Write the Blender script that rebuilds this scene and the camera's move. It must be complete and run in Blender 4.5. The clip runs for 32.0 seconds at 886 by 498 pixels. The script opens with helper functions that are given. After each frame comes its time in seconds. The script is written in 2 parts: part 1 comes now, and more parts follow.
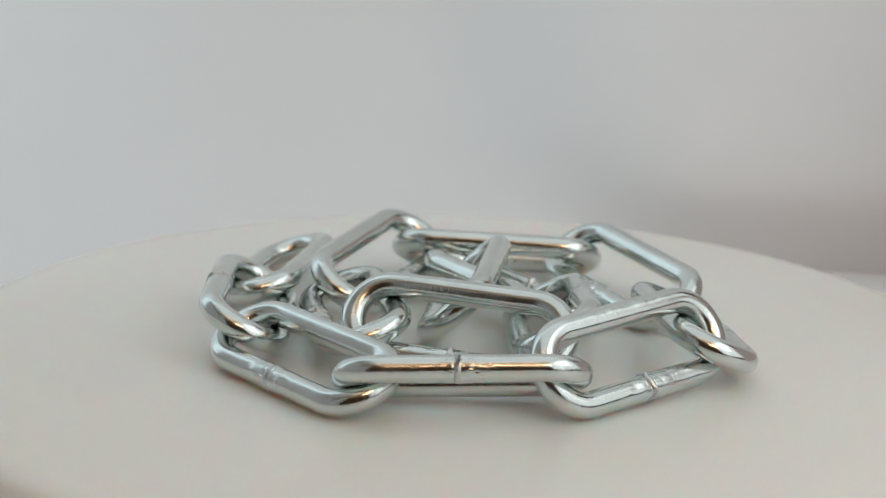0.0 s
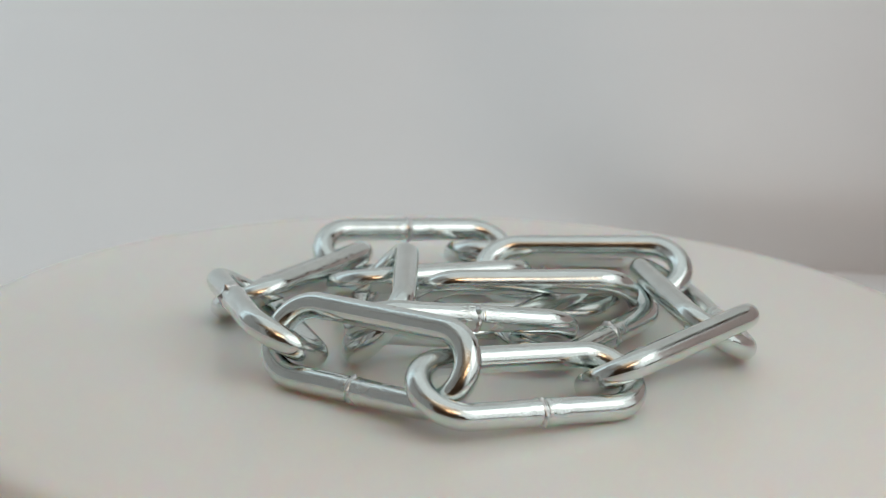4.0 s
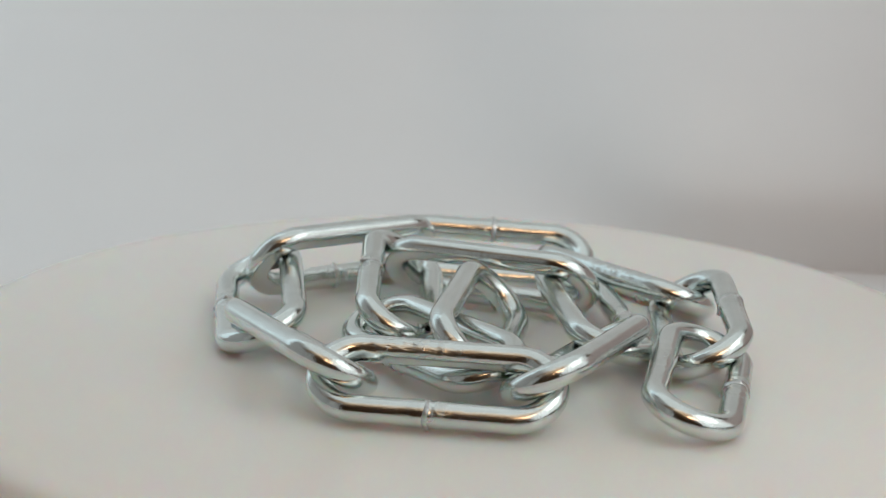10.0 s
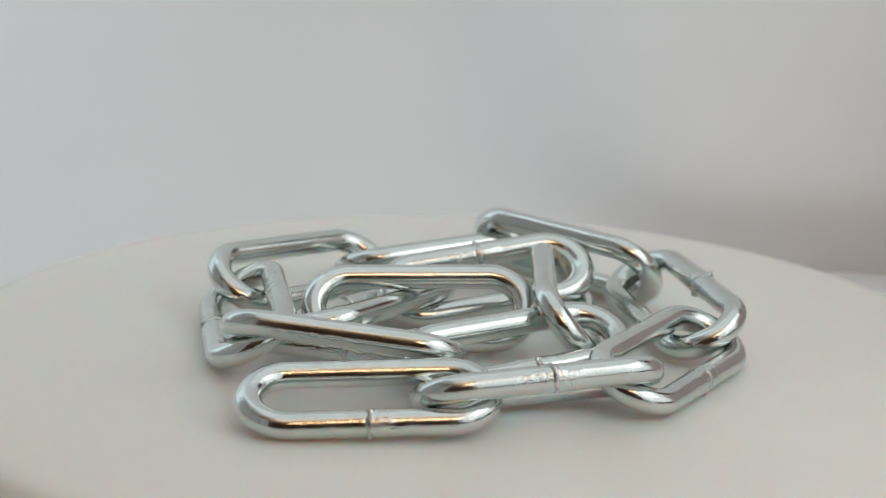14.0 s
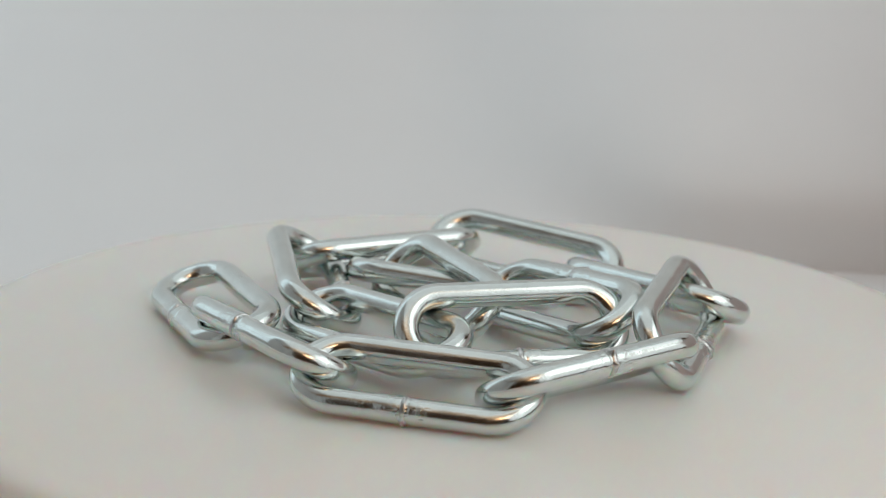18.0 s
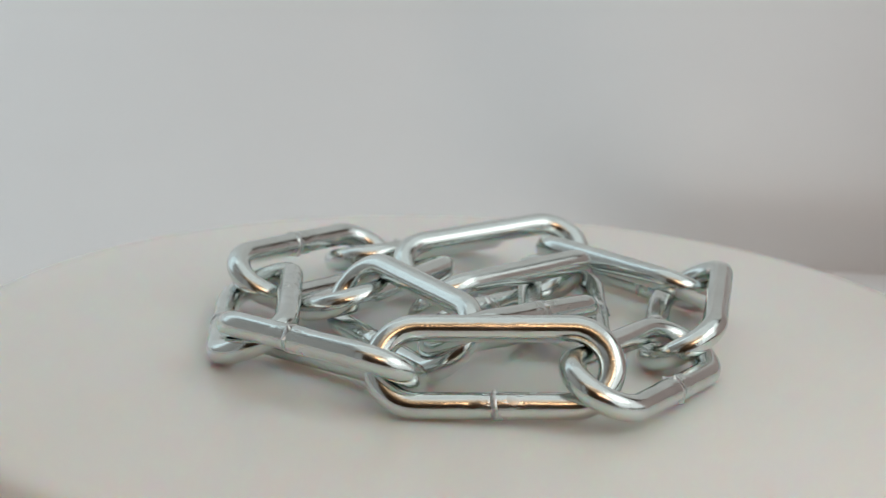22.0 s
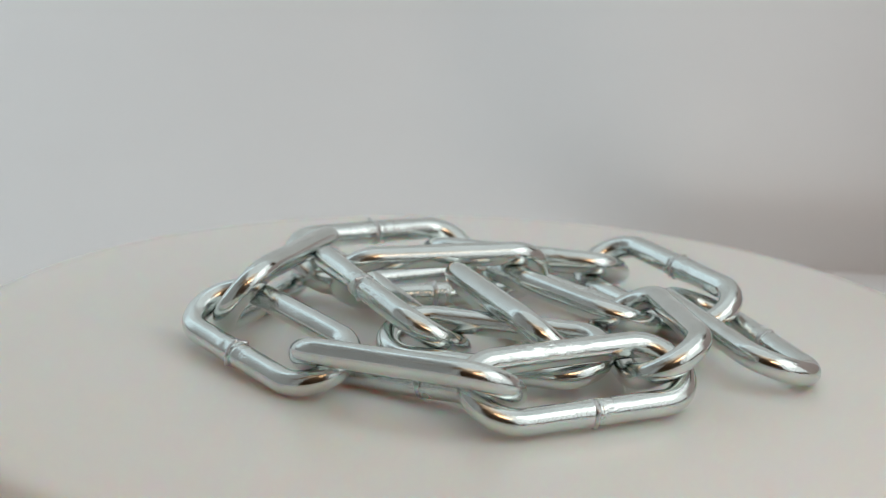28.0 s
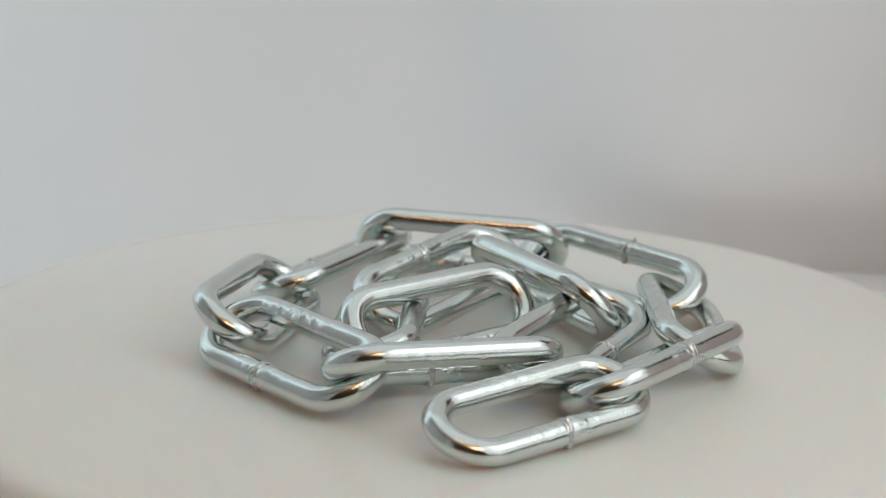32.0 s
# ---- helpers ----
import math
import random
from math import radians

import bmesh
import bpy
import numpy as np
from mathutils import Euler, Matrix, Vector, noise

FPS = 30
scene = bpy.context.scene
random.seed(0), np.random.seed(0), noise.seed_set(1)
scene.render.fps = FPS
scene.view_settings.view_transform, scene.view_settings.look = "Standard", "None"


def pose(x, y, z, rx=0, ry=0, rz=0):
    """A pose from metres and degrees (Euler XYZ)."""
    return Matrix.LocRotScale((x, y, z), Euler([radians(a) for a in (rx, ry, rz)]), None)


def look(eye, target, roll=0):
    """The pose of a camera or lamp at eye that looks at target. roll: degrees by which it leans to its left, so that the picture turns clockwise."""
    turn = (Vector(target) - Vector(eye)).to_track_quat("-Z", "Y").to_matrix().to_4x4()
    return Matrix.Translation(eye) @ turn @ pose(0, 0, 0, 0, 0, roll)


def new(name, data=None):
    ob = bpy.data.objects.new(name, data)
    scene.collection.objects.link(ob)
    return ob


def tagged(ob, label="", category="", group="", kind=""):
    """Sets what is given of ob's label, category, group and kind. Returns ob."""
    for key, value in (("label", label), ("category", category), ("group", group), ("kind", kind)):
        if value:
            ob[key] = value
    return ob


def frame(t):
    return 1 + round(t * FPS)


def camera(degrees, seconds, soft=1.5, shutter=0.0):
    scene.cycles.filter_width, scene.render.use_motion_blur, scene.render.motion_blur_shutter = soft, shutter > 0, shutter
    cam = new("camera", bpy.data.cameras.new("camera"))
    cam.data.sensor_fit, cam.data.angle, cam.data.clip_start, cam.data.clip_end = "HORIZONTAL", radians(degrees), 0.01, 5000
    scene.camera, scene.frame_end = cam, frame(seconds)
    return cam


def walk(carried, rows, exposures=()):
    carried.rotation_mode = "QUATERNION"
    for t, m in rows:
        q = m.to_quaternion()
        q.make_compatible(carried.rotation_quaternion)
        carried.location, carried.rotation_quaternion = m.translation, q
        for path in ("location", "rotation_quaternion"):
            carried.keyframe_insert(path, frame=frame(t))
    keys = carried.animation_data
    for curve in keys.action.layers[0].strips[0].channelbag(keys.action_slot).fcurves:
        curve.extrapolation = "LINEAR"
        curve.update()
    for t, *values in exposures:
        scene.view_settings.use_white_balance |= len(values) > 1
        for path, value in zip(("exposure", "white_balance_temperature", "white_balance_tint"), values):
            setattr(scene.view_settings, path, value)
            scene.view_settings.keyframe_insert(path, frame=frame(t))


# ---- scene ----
cam = camera(26.932, 32.0, soft=0.8)
STAND = pose(0.0, -0.45000, 0.14736, 74.695, -2.044, 1.616)
walk(cam, [(0.0, STAND), (32.0, STAND)])
SPIN = -18.1710  # degrees a second
cam.data.dof.use_dof = True
cam.data.dof.focus_distance = 0.440
cam.data.dof.aperture_fstop = 17.0

# ---- world and lights ----
world = bpy.data.worlds.new("world")
scene.world = world
world.use_nodes = True
world.node_tree.nodes["Background"].inputs[0].default_value = (0.30, 0.33, 0.36, 1)
world.node_tree.nodes["Background"].inputs[1].default_value = 0.15


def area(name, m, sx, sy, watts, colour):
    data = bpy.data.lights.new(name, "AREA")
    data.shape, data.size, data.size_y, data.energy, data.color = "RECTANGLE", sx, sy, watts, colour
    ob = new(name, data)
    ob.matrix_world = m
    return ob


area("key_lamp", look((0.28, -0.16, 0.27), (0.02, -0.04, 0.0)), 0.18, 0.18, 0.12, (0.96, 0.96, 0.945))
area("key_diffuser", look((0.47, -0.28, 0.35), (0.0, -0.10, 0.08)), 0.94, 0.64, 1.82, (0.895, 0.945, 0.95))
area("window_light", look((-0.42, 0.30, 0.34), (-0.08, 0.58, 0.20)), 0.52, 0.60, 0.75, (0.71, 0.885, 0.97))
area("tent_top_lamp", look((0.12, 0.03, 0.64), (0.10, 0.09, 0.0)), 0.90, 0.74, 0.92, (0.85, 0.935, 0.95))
area("room_lamp", look((0.30, -1.25, 1.05), (0.1, -0.2, 0.3)), 0.56, 0.32, 1.90, (1.0, 0.57, 0.30))
area("ceiling_bounce_lamp", look((0.0, -1.3, 0.9), (0.0, -0.8, 2.2)), 0.4, 0.4, 24.0, (1.0, 0.87, 0.73))

# ---- materials ----


def material(name, rough=0.5, metal=0.0):
    m = bpy.data.materials.new(name)
    m.use_nodes = True
    b = m.node_tree.nodes["Principled BSDF"]
    b.inputs["Roughness"].default_value = rough
    b.inputs["Metallic"].default_value = metal
    return m, m.node_tree, b


def noise_mix(tree, b, a, c, scale, lo=0.35, hi=0.65, detail=4.0, socket="Base Color", coords="Object"):
    tc = tree.nodes.new("ShaderNodeTexCoord")
    n = tree.nodes.new("ShaderNodeTexNoise")
    n.inputs["Scale"].default_value, n.inputs["Detail"].default_value = scale, detail
    r = tree.nodes.new("ShaderNodeValToRGB")
    r.color_ramp.elements[0].position, r.color_ramp.elements[1].position = lo, hi
    r.color_ramp.elements[0].color, r.color_ramp.elements[1].color = (*a, 1), (*c, 1)
    tree.links.new(tc.outputs[coords], n.inputs["Vector"])
    tree.links.new(n.outputs["Fac"], r.inputs["Fac"])
    tree.links.new(r.outputs["Color"], b.inputs[socket])
    return tc, n, r


def zinc():
    """Bright zinc plate, rougher and pitted where the mesh's "wear" value is high."""
    m, t, b = material("bright_zinc", 0.14, 1.0)
    noise_mix(t, b, (0.65, 0.69, 0.67), (0.72, 0.76, 0.74), 90.0)
    tc, n, r = noise_mix(t, b, (0.12, 0.12, 0.12), (0.21, 0.21, 0.21), 140.0, socket="Roughness")
    wear = t.nodes.new("ShaderNodeAttribute")
    wear.attribute_name = "wear"
    rough = t.nodes.new("ShaderNodeMath")
    rough.operation = "MULTIPLY_ADD"
    rough.inputs[1].default_value = 0.12
    t.links.new(wear.outputs["Fac"], rough.inputs[0])
    t.links.new(r.outputs["Color"], rough.inputs[2])
    t.links.new(rough.outputs[0], b.inputs["Roughness"])
    stretch = t.nodes.new("ShaderNodeMapping")
    stretch.inputs["Scale"].default_value = (350.0, 1100.0, 1100.0)
    t.links.new(tc.outputs["Object"], stretch.inputs["Vector"])
    pits = t.nodes.new("ShaderNodeTexVoronoi")
    pits.inputs["Scale"].default_value = 1.0
    t.links.new(stretch.outputs["Vector"], pits.inputs["Vector"])
    dent = t.nodes.new("ShaderNodeMapRange")
    dent.inputs["From Min"].default_value, dent.inputs["From Max"].default_value = 0.10, 0.38
    t.links.new(pits.outputs["Distance"], dent.inputs["Value"])
    depth = t.nodes.new("ShaderNodeMath")
    depth.operation = "MULTIPLY"
    t.links.new(dent.outputs["Result"], depth.inputs[0])
    t.links.new(wear.outputs["Fac"], depth.inputs[1])
    fine = t.nodes.new("ShaderNodeBump")
    fine.inputs["Strength"].default_value, fine.inputs["Distance"].default_value = 0.018, 0.001
    streak = t.nodes.new("ShaderNodeTexNoise")
    streak.inputs["Scale"].default_value, streak.inputs["Detail"].default_value = 1.0, 5.0
    along = t.nodes.new("ShaderNodeMapping")
    along.inputs["Scale"].default_value = (70.0, 1500.0, 1500.0)
    t.links.new(tc.outputs["Object"], along.inputs["Vector"])
    t.links.new(along.outputs["Vector"], streak.inputs["Vector"])
    peel = t.nodes.new("ShaderNodeTexNoise")
    peel.inputs["Scale"].default_value, peel.inputs["Detail"].default_value = 1900.0, 2.0
    t.links.new(tc.outputs["Object"], peel.inputs["Vector"])
    grain = t.nodes.new("ShaderNodeBump")
    grain.inputs["Strength"].default_value, grain.inputs["Distance"].default_value = 0.13, 0.0003
    t.links.new(peel.outputs["Fac"], grain.inputs["Height"])
    t.links.new(grain.outputs["Normal"], fine.inputs["Normal"])
    both = t.nodes.new("ShaderNodeMath")
    both.operation = "MULTIPLY_ADD"
    both.inputs[1].default_value = 1.2
    t.links.new(streak.outputs["Fac"], both.inputs[0])
    t.links.new(n.outputs["Fac"], both.inputs[2])
    t.links.new(both.outputs[0], fine.inputs["Height"])
    bump = t.nodes.new("ShaderNodeBump")
    bump.inputs["Strength"].default_value, bump.inputs["Distance"].default_value = 0.65, 0.0002
    t.links.new(depth.outputs[0], bump.inputs["Height"])
    t.links.new(fine.outputs["Normal"], bump.inputs["Normal"])
    t.links.new(bump.outputs["Normal"], b.inputs["Normal"])
    return m


ZINC = zinc()
WELD, _t, _b = material("weld_metal", 0.3, 1.0)
noise_mix(_t, _b, (0.45, 0.45, 0.44), (0.72, 0.73, 0.73), 900.0)
DISC, _t, _b = material("white_acrylic", 0.22)
noise_mix(_t, _b, (0.83, 0.815, 0.79), (0.85, 0.835, 0.81), 14.0)
_b.inputs["IOR"].default_value = 1.42
_b.inputs["Subsurface Weight"].default_value = 0.75
_b.inputs["Subsurface Radius"].default_value = (1.0, 0.42, 0.29)
_b.inputs["Subsurface Scale"].default_value = 0.018
PAPER, _t, _b = material("white_paper", 0.85)
noise_mix(_t, _b, (0.79, 0.795, 0.80), (0.82, 0.825, 0.83), 6.0)
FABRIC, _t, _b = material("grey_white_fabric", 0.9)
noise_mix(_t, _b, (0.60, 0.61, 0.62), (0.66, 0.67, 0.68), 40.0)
ROOM, _t, _b = material("brown_wall", 0.8)
noise_mix(_t, _b, (0.16, 0.115, 0.08), (0.22, 0.16, 0.115), 3.0)
# Pinkish so that the shade behind the added card turns warm.
CARD, _t, _b = material("pale_card", 0.85)
noise_mix(_t, _b, (0.70, 0.55, 0.52), (0.74, 0.59, 0.56), 12.0)
CEILING, _t, _b = material("wooden_ceiling", 0.9)
noise_mix(_t, _b, (0.50, 0.39, 0.29), (0.56, 0.44, 0.33), 2.0)


def part(name, bm, mat, parent=None, label=""):
    me = bpy.data.meshes.new(name)
    bm.to_mesh(me)
    bm.free()
    me.materials.append(mat)
    ob = new(name, me)
    ob.parent = parent
    if label:
        tagged(ob, label)
    return ob


def smooth(ob):
    for p in ob.data.polygons:
        p.use_smooth = True
    ob.data.set_sharp_from_angle(angle=radians(40))
    return ob


# ---- setting ----
def lathe(profile, n=128):
    bm = bmesh.new()
    rings = []
    for r, z in profile:
        rings.append([bm.verts.new((r * math.cos(2 * math.pi * k / n), r * math.sin(2 * math.pi * k / n), z)) for k in range(n)])
    for a, b in zip(rings, rings[1:]):
        for k in range(n):
            bm.faces.new((a[k], a[(k + 1) % n], b[(k + 1) % n], b[k]))
    bm.faces.new(rings[0][::-1])
    bm.faces.new(rings[-1])
    bmesh.ops.recalc_face_normals(bm, faces=bm.faces)
    return bm


DISC_R = 0.1375
turntable = tagged(new("turntable"), "round white glossy turntable with a plain top", "turntable")
RIM, DROP = 0.010, 0.004
edge = [(DISC_R - RIM + RIM * math.cos(a), -DROP + DROP * math.sin(a)) for a in [math.pi / 2 * k / 14 for k in range(15)]]
smooth(part("disc", lathe([(DISC_R - 0.002, -0.014), (DISC_R, -0.012)] + edge), DISC, turntable))
smooth(part("base", lathe([(0.098, -0.024), (0.10, -0.022), (0.10, -0.016), (0.098, -0.0145)]), DISC, turntable))


def recede(x, z):
    """How far the paper stands off its plain curve: on the right it rises steeply from a fold behind the turntable,
    added so that the paper falls dark there, then leans back.
    """
    u = min(1.0, max(0.0, (x + 0.03) / 0.11))
    h = min(max(z - FLOOR_Z, 0.0), BEND)
    plain = 0.16 + math.sqrt(max(0.0, BEND ** 2 - (BEND - h) ** 2))
    steep = 0.168 - 0.20 * h + 0.013 * math.log(1 + math.exp((h - 0.030) / 0.006))
    return u * u * (3 - 2 * u) * (min(steep, 0.38) - plain)


def sheet(name, profile, x0, x1, mat, label):
    """A sheet of card 2 mm thick, drawn as a bent line in y and z and pulled along x."""
    bm = bmesh.new()
    n = len(profile)
    tangents = [Vector((profile[min(k + 1, n - 1)][0] - profile[max(k - 1, 0)][0], profile[min(k + 1, n - 1)][1] - profile[max(k - 1, 0)][1])).normalized() for k in range(n)]
    outline = [(y, z) for y, z in profile] + [(y + t.y * 0.002, z - t.x * 0.002) for (y, z), t in reversed(list(zip(profile, tangents)))]
    xs = [x0 + (x1 - x0) * k / 100 for k in range(101)]
    cols = [[bm.verts.new((x, y + (recede(x, z) if y > 0.16 else 0.0), z)) for y, z in outline] for x in xs]
    m = len(outline)
    for c, d in zip(cols, cols[1:]):
        for k in range(m):
            bm.faces.new((c[k], c[(k + 1) % m], d[(k + 1) % m], d[k]))
    for k in range(n - 1):
        for c in (cols[0], cols[-1]):
            bm.faces.new((c[k], c[k + 1], c[m - 2 - k], c[m - 1 - k]))
    bmesh.ops.recalc_face_normals(bm, faces=bm.faces)
    return tagged(smooth(part(name, bm, mat)), label, kind="structure")


def panel(name, lo, hi, mat, label=""):
    bm = bmesh.new()
    bmesh.ops.create_cube(bm, size=1.0)
    for v in bm.verts:
        v.co = Vector([lo[i] + (v.co[i] + 0.5) * (hi[i] - lo[i]) for i in range(3)])
    return tagged(part(name, bm, mat), label, kind="structure")


FLOOR_Z = -0.024
BEND = 0.20
sweep = [(-0.55, FLOOR_Z), (0.0, FLOOR_Z), (0.16, FLOOR_Z)] + [(0.16 + BEND * math.sin(a), FLOOR_Z + BEND - BEND * math.cos(a)) for a in [math.pi / 2 * k / 60 for k in range(1, 61)]] + [(0.16 + BEND, FLOOR_Z + BEND + 0.03 * k) for k in range(1, 22)]
sheet("backdrop", sweep, -0.70, 0.50, PAPER, "white paper sweep curving up behind the turntable")
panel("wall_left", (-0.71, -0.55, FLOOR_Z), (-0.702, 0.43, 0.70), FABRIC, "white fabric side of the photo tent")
# Card added out of view: keeps the right-hand lamps off the sweep and disc.
panel("shade_card", (0.205, -0.035, FLOOR_Z), (0.207, 0.44, 0.125), CARD, "unseen pale pinkish card added to shade the sweep and the turntable's back right")
panel("ceiling_tent", (-0.71, -0.33, 0.702), (0.72, 0.45, 0.704), PAPER, "white fabric roof of the photo tent")
panel("wall_flap_left", (-0.702, -0.54, FLOOR_Z), (-0.36, -0.538, 0.70), PAPER, "white fabric front flap of the photo tent")
panel("wall_flap_right", (0.42, -0.54, FLOOR_Z), (0.70, -0.538, 0.70), PAPER, "white fabric front flap of the photo tent")
panel("floor", (-2.2, -2.2, FLOOR_Z - 0.05), (2.2, 1.0, FLOOR_Z - 0.004), ROOM, "brown floor under the photo tent")
panel("wall_front", (-2.2, -2.3, FLOOR_Z - 0.05), (2.2, -2.2, 2.2), ROOM, "plain brown wall of the room")
panel("wall_back", (-2.2, 1.0, FLOOR_Z - 0.05), (2.2, 1.1, 2.2), ROOM, "plain brown wall of the room")
panel("wall_side_left", (-2.3, -2.3, FLOOR_Z - 0.05), (-2.2, 1.1, 2.2), ROOM, "plain brown wall of the room")
panel("wall_side_right", (2.2, -2.3, FLOOR_Z - 0.05), (2.3, 1.1, 2.2), ROOM, "plain brown wall of the room")
panel("ceiling", (-2.3, -2.3, 2.2), (2.3, 1.1, 2.3), CEILING, "plain warm brown ceiling of the room")

# ---- the chain ----
LINK_LENGTH, LINK_WIDTH, WIRE = 0.05347, 0.01822, 0.00628
chain = tagged(new("chain"), "bright zinc-plated steel chain of long welded links coiled on the turntable", "chain")


def stadium(s, length, width):
    """Place and sideways direction on a link's middle line, s from 0 to 1; it starts at one end of the leg on +y."""
    r, h = width / 2, length / 2 - width / 2
    per = 4 * h + 2 * math.pi * r
    t = s * per
    if t < 2 * h:
        return Vector((-h + t, r, 0)), Vector((0, 1, 0))
    t -= 2 * h
    if t < math.pi * r:
        a = t / r
        n = Vector((math.sin(a), math.cos(a), 0))
        return Vector((h, 0, 0)) + n * r, n
    t -= math.pi * r
    if t < 2 * h:
        return Vector((h - t, -r, 0)), Vector((0, -1, 0))
    t -= 2 * h
    a = t / r
    n = Vector((-math.sin(a), -math.cos(a), 0))
    return Vector((-h, 0, 0)) + n * r, n


def link_mesh(seed, leg, scar, shift):
    """One link of round wire. leg: the side that carries the butt weld, +1 or -1; it is pitted by the clamps round its middle. scar: how scraped the other leg is."""
    bm = bmesh.new()
    layer = bm.verts.layers.float.new("wear")
    m = 44
    rnd = random.Random(seed)
    per = 4 * (LINK_LENGTH / 2 - LINK_WIDTH / 2) + math.pi * LINK_WIDTH
    straight = LINK_LENGTH - LINK_WIDTH
    middles = (straight / 2 / per, (straight * 1.5 + math.pi * LINK_WIDTH / 2) / per)
    centre, other = middles if leg > 0 else middles[::-1]
    centre += leg * shift / per
    steps = [k / 140 for k in range(140) if abs(k / 140 - centre) > 0.075] + [centre + 0.073 * k / 44 for k in range(-44, 45)]
    steps.sort()
    marks = [(rnd.uniform(-0.010, -0.002), rnd.uniform(0, 6.28), rnd.uniform(0.0005, 0.0016), rnd.uniform(0.3, 0.8)) for _ in range(3)]
    marks += [(rnd.uniform(0.002, 0.010), rnd.uniform(0, 6.28), rnd.uniform(0.0005, 0.0016), rnd.uniform(0.3, 0.8)) for _ in range(3)]
    scar_at, scar_turn = rnd.uniform(-0.006, 0.006), rnd.uniform(0.6, 2.4)
    big = rnd.choice((-1, 1))
    reach = (rnd.uniform(0.005, 0.011), rnd.uniform(0.005, 0.011))
    rings = []
    for s in steps:
        p, side = stadium(s, LINK_LENGTH, LINK_WIDTH)
        x = (s - centre) * per
        x2 = (s - other) * per - scar_at
        ring = []
        for k in range(m):
            a = 2 * math.pi * k / m
            d = side * math.cos(a) + Vector((0, 0, math.sin(a)))
            r = WIRE / 2
            q = p * 400 + d * 1.1 + Vector((seed * 7.3, 0, 0))
            r += 0.00002 * noise.noise(q * 0.35)
            wear = 0.0
            if abs(x) < 0.015:
                near = math.exp(-(x / reach[x > 0]) ** 4)
                wear = near * min(1.0, max(0.0, 0.45 + 1.3 * noise.noise(q * 0.8)))
                r += 0.00010 * math.exp(-(x / 0.0030) ** 2) * (0.7 + 0.6 * noise.noise(q))
                r += 0.00009 / (1 + math.exp(-big * x / 0.0003)) * math.exp(-(x / 0.006) ** 4)
                r += (0.00002 * noise.noise(q * 1.6) + 0.00003 * noise.noise(q * 4.5)) * near
                r -= 0.00014 * math.exp(-((x + big * 0.0011) / 0.0003) ** 2)
                for mx, ma, ml, mw in marks:
                    da = math.atan2(math.sin(a - ma), math.cos(a - ma))
                    r -= 0.00008 * math.exp(-((x - mx) / ml) ** 2 - (da / mw) ** 2)
            if scar and abs(x2) < 0.020:
                da = math.atan2(math.sin(a - scar_turn), math.cos(a - scar_turn))
                near = math.exp(-(x2 / 0.013) ** 4 - (da / 0.8) ** 4) * scar
                wear = max(wear, near * min(1.0, max(0.0, 0.35 + 1.6 * noise.noise(q * 1.3))))
                r += 0.00004 * noise.noise(q * 1.3) * near
            v = bm.verts.new(p + d * r)
            v[layer] = wear
            ring.append(v)
        rings.append(ring)
    n = len(rings)
    for i in range(n):
        a, b = rings[i], rings[(i + 1) % n]
        for k in range(m):
            bm.faces.new((a[k], a[(k + 1) % m], b[(k + 1) % m], b[k]))
    bmesh.ops.recalc_face_normals(bm, faces=bm.faces)
    return bm


def weld_mesh(seed):
    """The thin ragged fin of metal that stands round the butt weld; the wire runs along x."""
    bm = bmesh.new()
    rnd = random.Random(seed + 50)
    m = 60
    peaks = [(rnd.uniform(0, 6.28), rnd.uniform(0.0002, 0.0008), rnd.uniform(0.08, 0.22)) for _ in range(5)]
    rings = []
    for x, rise in ((-0.0011, -0.0001), (-0.00075, 0.45), (-0.0004, 0.8), (-0.0001, 1.0), (0.00015, 0.95), (0.0004, 0.6), (0.0006, -0.0001)):
        ring = []
        for k in range(m):
            a = 2 * math.pi * k / m
            fin = 0.00026 + 0.00018 * noise.noise(Vector((math.cos(a) * 2.1, math.sin(a) * 2.1, seed * 3.7)))
            for pa, ph, pw in peaks:
                da = math.atan2(math.sin(a - pa), math.cos(a - pa))
                fin += ph * math.exp(-(da / pw) ** 2)
            r = WIRE / 2 + 0.00002 + (fin * rise if rise > 0 else -0.0003)
            sway = 0.00045 * noise.noise(Vector((math.cos(a) * 1.3, math.sin(a) * 1.3, seed * 1.9)))
            ring.append(bm.verts.new((x + sway, r * math.cos(a), r * math.sin(a))))
        rings.append(ring)
    for a, b in zip(rings, rings[1:]):
        for k in range(m):
            bm.faces.new((a[k], a[(k + 1) % m], b[(k + 1) % m], b[k]))
    bmesh.ops.recalc_face_normals(bm, faces=bm.faces)
    return bm


SCARS = {1: 0.6, 3: 1.0, 8: 1.0, 9: 0.8, 5: 0.5}


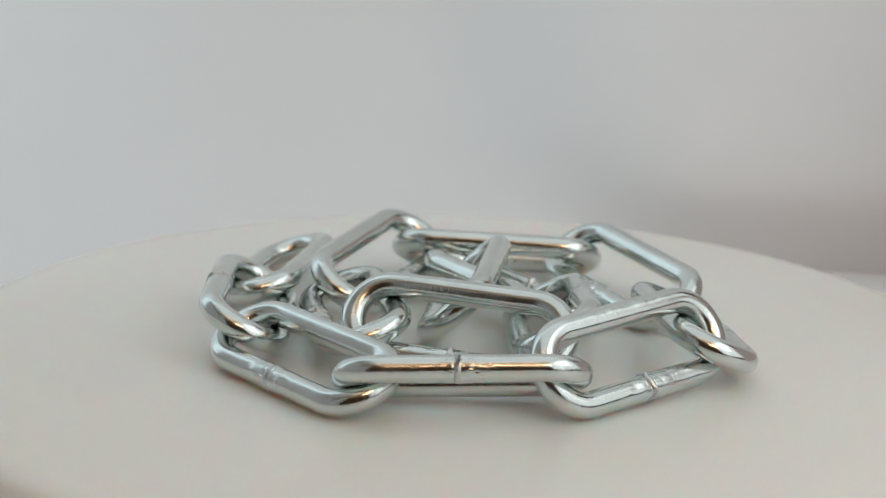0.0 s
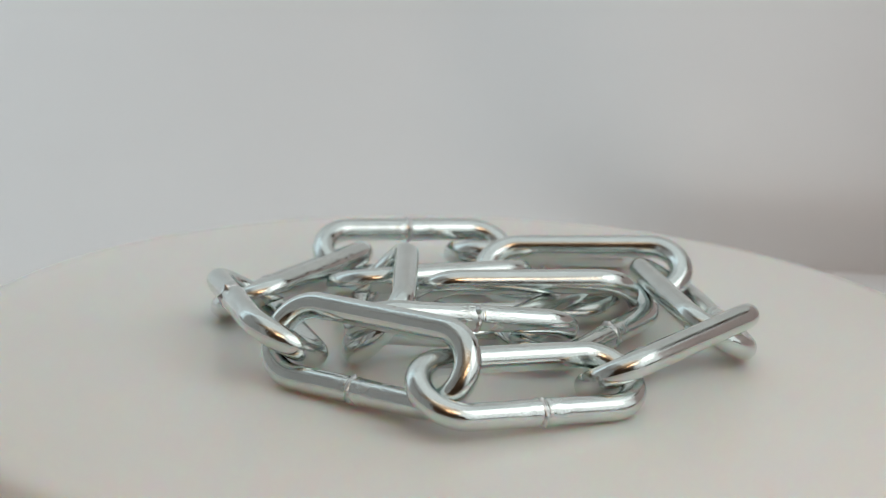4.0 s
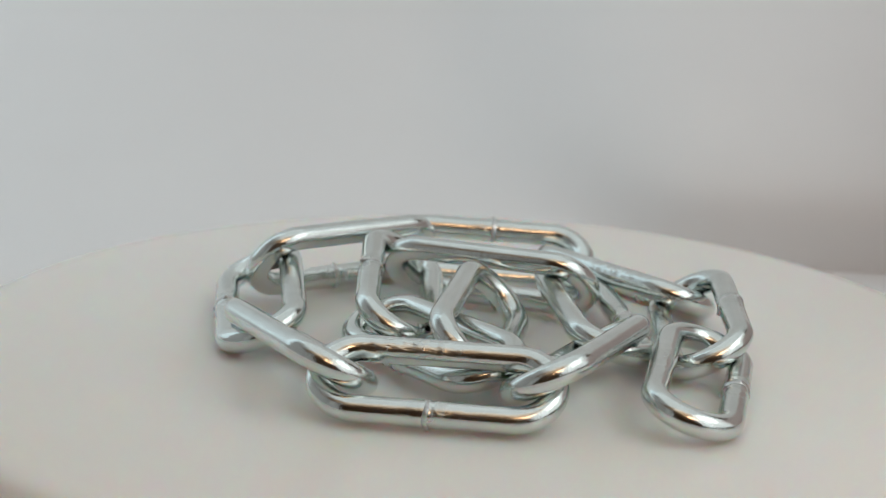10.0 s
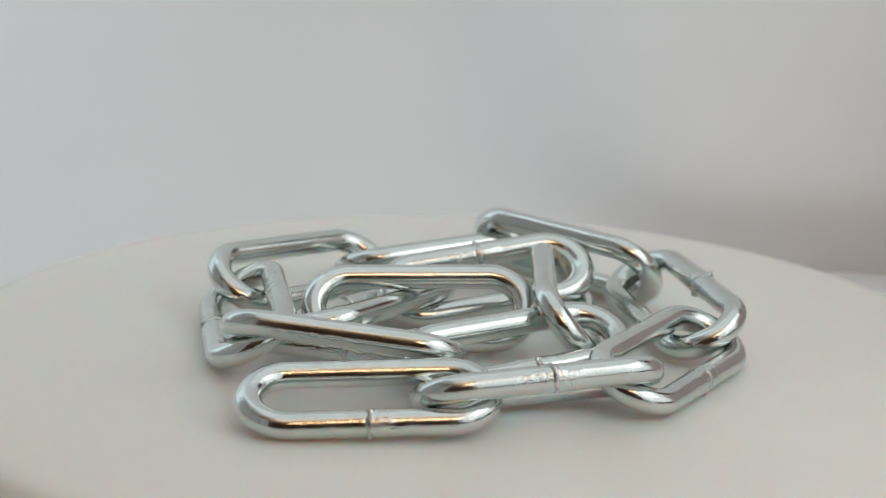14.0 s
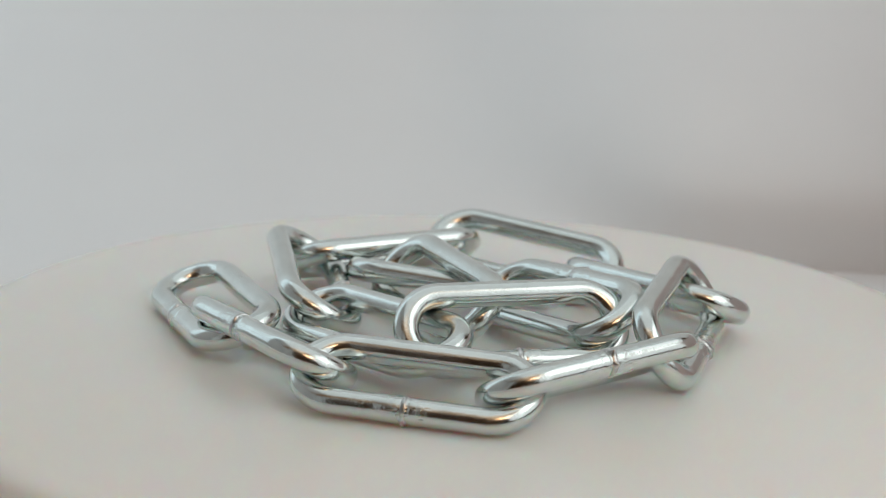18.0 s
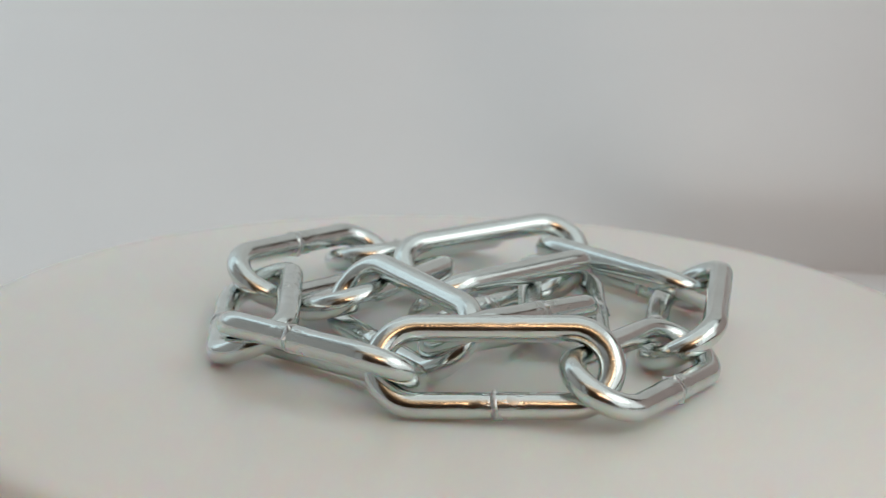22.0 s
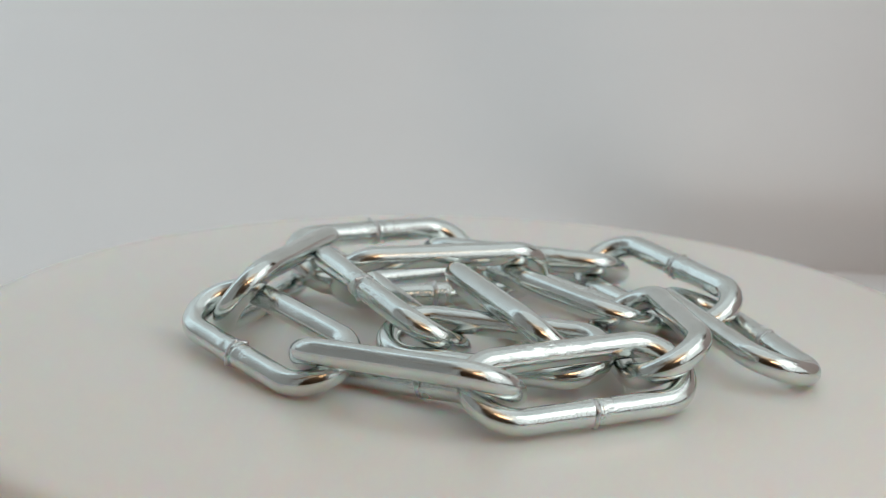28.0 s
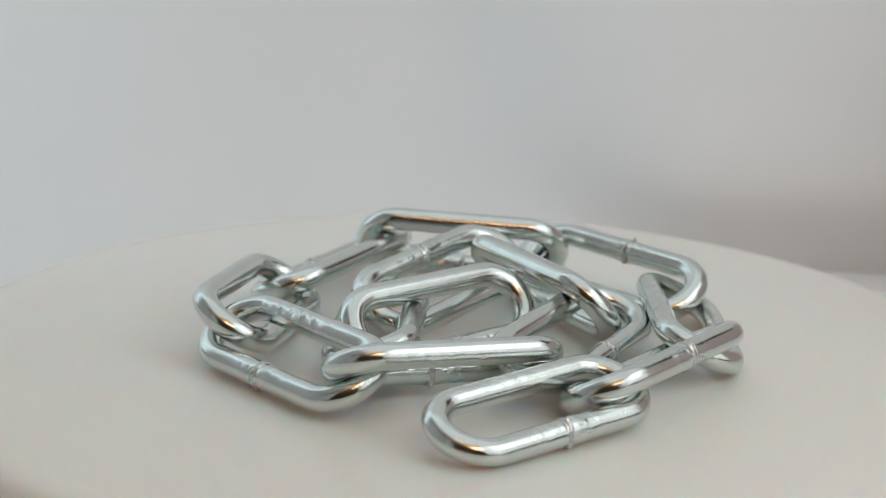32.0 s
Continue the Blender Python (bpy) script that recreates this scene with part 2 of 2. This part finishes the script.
def add_link(seed, m, leg, shift):
    """shift: how far the weld stands off the middle of its leg."""
    ob = smooth(part("link", link_mesh(seed, leg, SCARS.get(seed, 0.12), shift), ZINC, chain))
    ob.matrix_basis = m
    seam = smooth(part("weld_seam", weld_mesh(seed), WELD, ob, "rough raised butt-weld seam"))
    seam.matrix_basis = pose(shift, leg * LINK_WIDTH / 2, 0)
    return ob


add_link(1, pose(-0.05444, 0.03835, 0.00643, 17.80, -1.75, -98.75), -1, -0.00032)
add_link(2, pose(-0.05689, 0.00002, 0.00830, 150.85, -2.38, -87.71), 1, 0.00049)
add_link(3, pose(-0.03941, -0.03837, 0.00714, 24.88, 0.50, -46.00), -1, -0.00014)
add_link(4, pose(-0.00201, -0.05312, 0.00915, 149.87, -2.26, 2.39), 1, -0.00082)
add_link(5, pose(0.03742, -0.03662, 0.01130, 55.81, -2.05, 40.75), -1, 0.00002)
add_link(6, pose(0.05519, -0.00358, 0.00795, 24.12, 3.50, 99.44), -1, -0.00077)
add_link(7, pose(0.03985, 0.03707, 0.00899, 148.20, -3.68, 120.88), -1, 0.00028)
add_link(8, pose(0.00586, 0.05719, 0.00843, 29.72, -0.19, 175.53), -1, -0.00076)
add_link(9, pose(-0.02586, 0.03866, 0.00997, 148.90, 3.70, -111.87), -1, -0.00000)
add_link(10, pose(-0.03047, -0.00286, 0.00836, 19.76, -2.65, -77.51), -1, -0.00000)
add_link(11, pose(-0.00347, -0.02330, 0.01106, 129.81, -0.37, 164.16), -1, 0.00000)
add_link(12, pose(0.01929, -0.00863, 0.01071, 149.19, 6.81, 92.66), 1, -0.00019)
add_link(13, pose(-0.00241, 0.01450, 0.01025, 44.52, -0.18, -96.99), -1, 0.00000)
add_link(14, pose(0.00913, 0.02527, 0.00768, 17.06, -1.81, 129.73), -1, 0.00000)


def motions():
    rows = [(0.25 * k, pose(0, 0, 0, 0, 0, SPIN * 0.25 * k)) for k in range(129)]
    walk(chain, rows)
    walk(turntable, rows)


motions()
